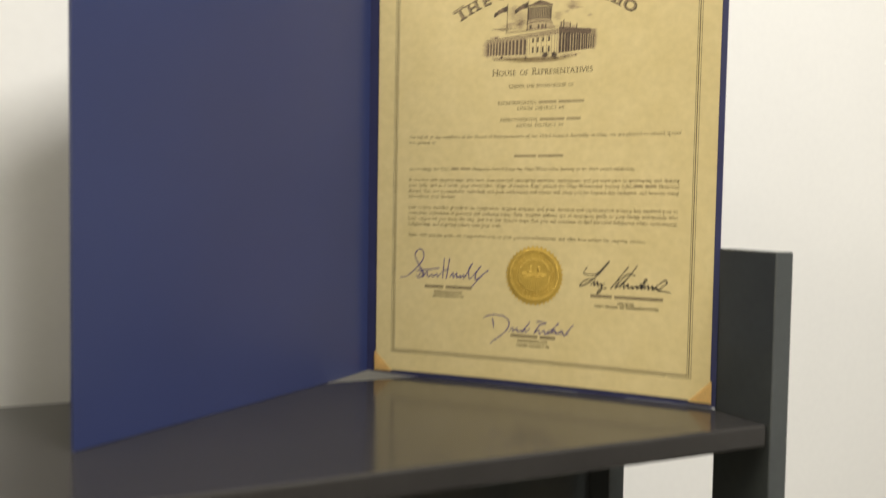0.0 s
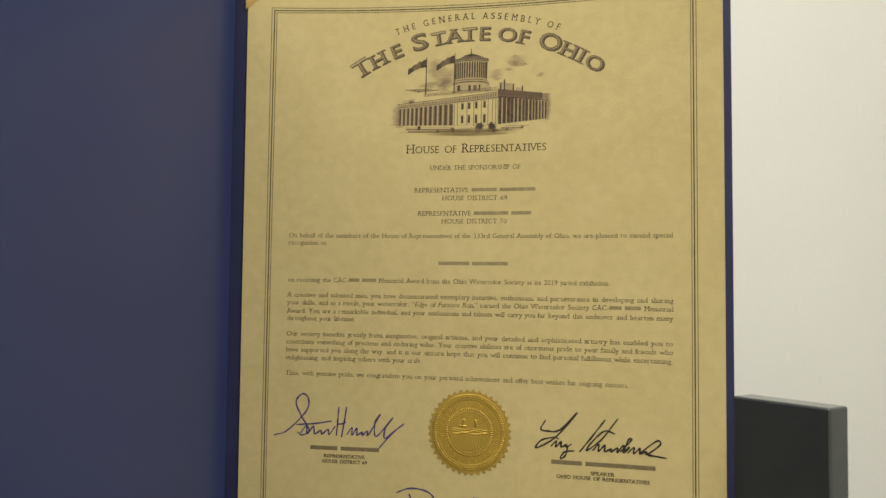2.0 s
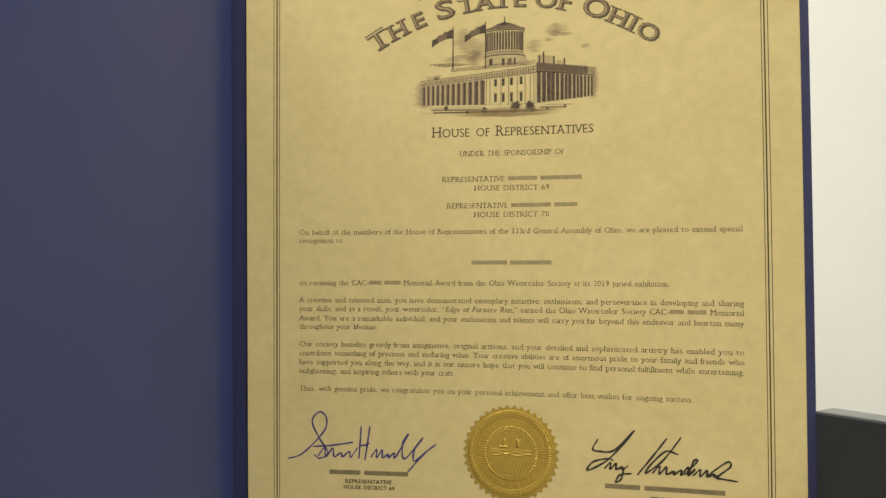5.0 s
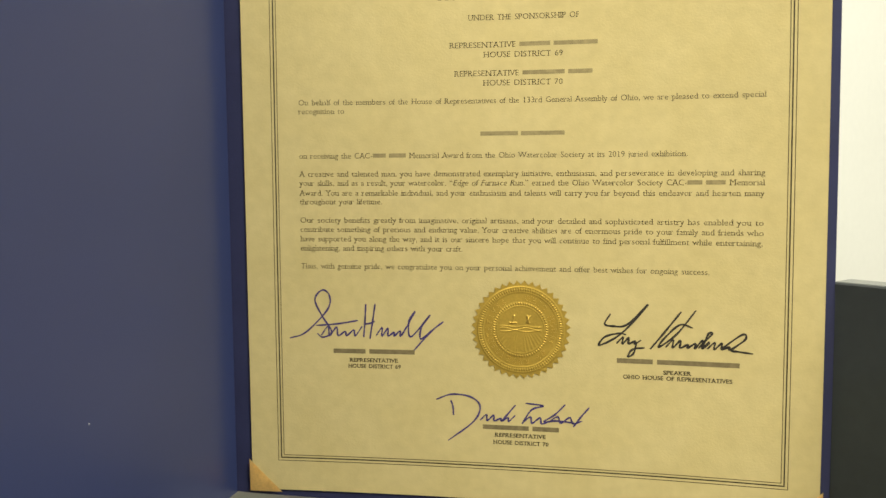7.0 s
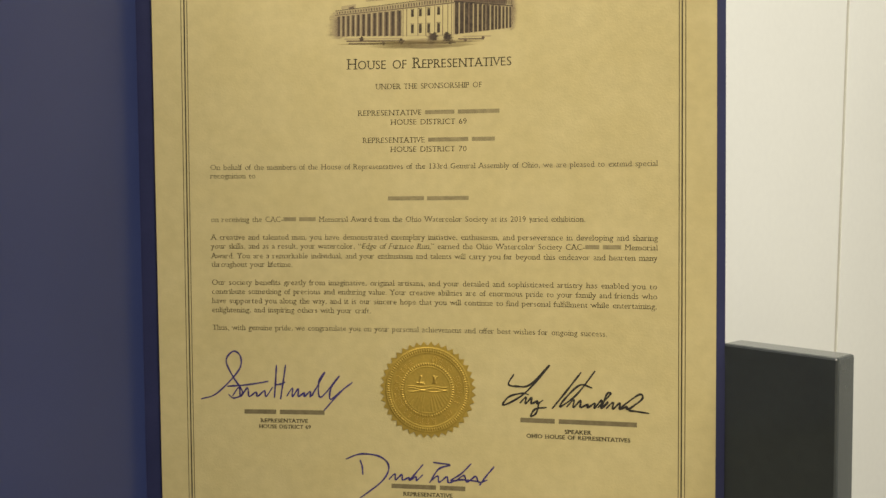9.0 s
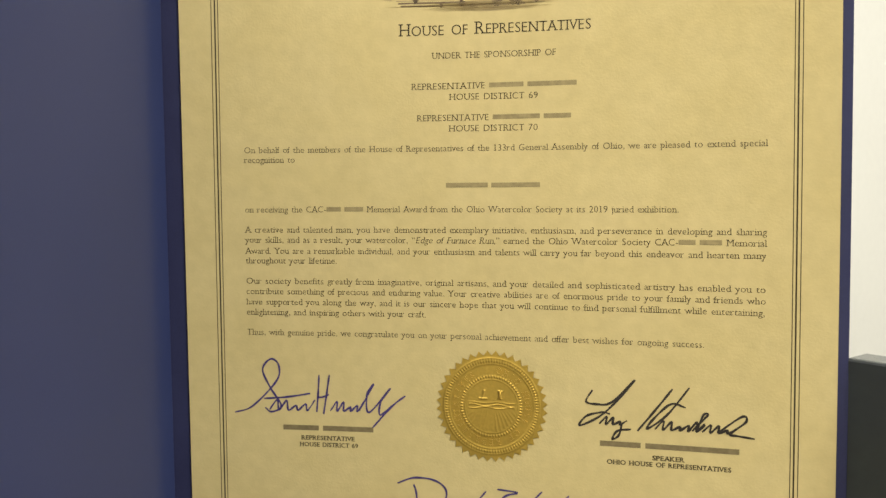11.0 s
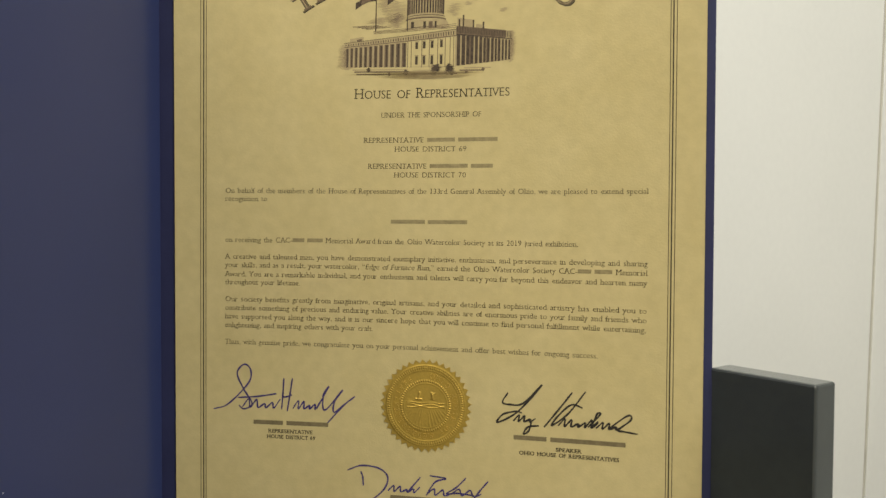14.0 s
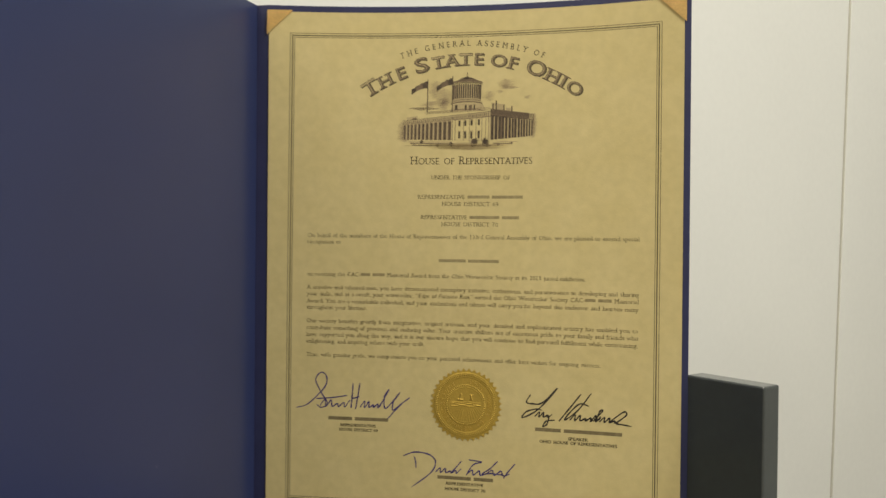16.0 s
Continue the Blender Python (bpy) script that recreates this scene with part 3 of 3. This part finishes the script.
    for layer, y, thick, rx in ((grey, 86, 10, 90), (dark, 98, 4.5, 88), (dark, 198, 2.6, 86), (grey, 208, 7, 92), (grey, 252, 3, 96)):
        for k in range(12):
            a, b = -1 + k / 6, -1 + (k + 1) / 6
            pts = [(463 + rx * math.sin(s * 1.5), y + 8 - 14 * math.cos(s * 1.5)) for s in (a, b)]
            shape(layer, pts[0], pts[1], (pts[1][0], pts[1][1] + thick), (pts[0][0], pts[0][1] + thick))
    shape(grey, (400, 84), (430, 70), (500, 70), (530, 84))
    shape(dark, (424, 70), (463, 60), (500, 70), (463, 76))
    shape(dark, (461.5, 34), (464.5, 34), (466, 66), (460, 66))
    shape(pale, (386, 214), (552, 214), (576, 254), (378, 262))
    for x, w in ((396, 14), (452, 12), (476, 18), (504, 8)):
        shape(dark if x != 476 else grey, (x, 224), (x + w, 223), (x + w, 252), (x, 254))
    # flags on their poles
    for x, y0, y1, wide in ((233, 72, 262, 92), (377, 55, 264, 90)):
        shape(dark, (x, y0), (x + 4.5, y0), (x + 5, y1), (x - 0.5, y1))
        for k in range(7):
            a, b = k / 7, (k + 1) / 7
            drop = lambda s: 16 * s + 34 * s * s
            shape(dark if k in (0, 1, 5, 6) else grey, (x - wide * a, y0 + 12 + drop(a)), (x - wide * b, y0 + 12 + drop(b) + (4 if k % 2 else -3)), (x - wide * b, y0 + 50 + drop(b) * 1.15 - 18 * b), (x - wide * a, y0 + 52 + drop(a) * 1.15 - 18 * a))
    # steps, ground and shrubs
    for k, (x0, x1, y) in enumerate(((132, 385, 432), (140, 392, 441), (385, 600, 446), (400, 610, 456), (520, 680, 452), (150, 300, 452), (640, 760, 434), (620, 730, 444))):
        shape(grey if k % 2 else pale, (x0, y), (x1, y + 3), (x1, y + 8), (x0, y + 6))
    for cx, cy, r, tone in ((205, 436, 12, dark), (378, 450, 15, dark), (504, 440, 27, grey), (518, 434, 22, dark), (510, 446, 27, dark), (572, 434, 22, dark), (580, 446, 26, dark), (566, 450, 20, grey), (300, 456, 10, grey), (725, 446, 9, grey), (650, 452, 9, grey)):
        hatch(tone, cx, cy, r, r * 0.8, 10, 4.6)
    hatch(pale, 470, 462, 330, 22, 12, 3.0)
    for layer, name, mat in ((pale, "engraving_tint", PALE_INK), (grey, "engraving_halftone", GREY_INK), (dark, "engraving_line", ENGRAVE), (paper, "engraving_light", PAPER)):
        layer.link(name, mat, "engraved picture of a columned building" if layer is dark else "")


engraving()


# ---- embossed gold seal ----
def seal():
    cx, cz = 140.0, 86.9
    rings, turns = 84, 480
    outer = 24.7
    bm = bmesh.new()

    def tooth(a):
        s = (a * 40 / (2 * math.pi)) % 1.0
        return outer - 2.2 * abs(2 * s - 1) ** 0.8

    def height(r, a):
        h = 0.10
        h += 0.30 * math.exp(-((r - 20.0) / 0.75) ** 2) * (0.62 + 0.38 * math.sin(a * 104))
        h += 0.16 * math.exp(-((r - 21.2) / 0.35) ** 2) + 0.14 * math.exp(-((r - 18.7) / 0.30) ** 2)
        h += 0.26 * math.exp(-((r - 13.1) / 0.55) ** 2) * (0.55 + 0.45 * math.sin(a * 66))
        h += 0.16 * math.exp(-((r - 11.8) / 0.35) ** 2)
        if r < 11.4:
            x, z = r * math.sin(a), r * math.cos(a)
            h += 0.05
            for y0, bend in ((0.4, 0.5), (-0.7, -0.3), (1.6, 0.25)):
                h += 0.11 * math.exp(-((z - y0 - bend * math.sin(x * 0.55)) / 0.28) ** 2) * (abs(x) < 10.2)
            if z < -1.6:
                ray = math.atan2(x, -z + 7.0)
                h += 0.07 * (0.5 + 0.5 * math.sin(ray * 58)) * min(1, (-1.6 - z) / 2) * (abs(x) > 1.6)
            for x0, lean in ((-3.6, 0.45), (3.8, -0.5)):
                dx = x - x0 - lean * (z - 5.0) * 0.5
                h += 0.30 * math.exp(-(dx / 0.5) ** 2) * (3.2 < z < 7.2)
            h += 0.30 * math.exp(-((x - 3.8 - 0.5 * (z - 5.0)) / 0.45) ** 2) * (3.4 < z < 7.0)
            h += 0.26 * math.exp(-((z - 3.4) / 0.35) ** 2) * (-5.6 < x < -1.8)
        return h + 0.025 * noise.noise(Vector((r * math.sin(a) * 0.9, r * math.cos(a) * 0.9, 2.0)))

    grid = []
    for k in range(rings + 1):
        row = []
        for i in range(turns):
            a = 2 * math.pi * i / turns
            r = outer * k / rings
            limit = tooth(a)
            r = min(r, limit) if r > 21.6 else r
            if k == rings:
                r = limit
            x, z = cx + r * math.sin(a), cz + r * math.cos(a)
            row.append(bm.verts.new(on_sheet(x / 1000, z / 1000, FACE + 0.0001 + 1.25 * height(r, a) / 1000)))
        grid.append(row)
    for k in range(1, rings):
        for i in range(turns):
            j = (i + 1) % turns
            bm.faces.new((grid[k][i], grid[k][j], grid[k + 1][j], grid[k + 1][i]))
    bm.faces.new(grid[1])
    for v in grid[0]:
        bm.verts.remove(v)
    ob = part("seal", bm, GOLD, certificate, "round notched gold foil seal with embossing", True)
    # raised ring of letters, read clockwise from the top
    text = "OHIO HOUSE OF REPRESENTATIVES * "
    verts, faces = [], []
    for k, ch in enumerate(text):
        a = radians(12 + 360 * k / len(text))
        if ch in " *":
            continue
        shape, polys, advance = letter(ch, 0.012)
        base, size = len(verts), 2.7
        for vx, vy in shape:
            lx, lz = (vx - advance / 2) * size * 0.85, 14.6 + vy * size
            x = cx + lx * math.cos(a) + lz * math.sin(a)
            z = cz - lx * math.sin(a) + lz * math.cos(a)
            verts.append(on_sheet(x / 1000, z / 1000, FACE + 0.00056))
        faces += [tuple(base + n for n in f) for f in polys]
    mesh = bpy.data.meshes.new("seal_lettering")
    mesh.from_pydata(verts, [], faces)
    bm = bmesh.new()
    bm.from_mesh(mesh)
    bpy.data.meshes.remove(mesh)
    bmesh.ops.solidify(bm, geom=list(bm.faces), thickness=0.0003)
    part("seal_lettering", bm, GOLD, ob, "raised gold letters")


seal()
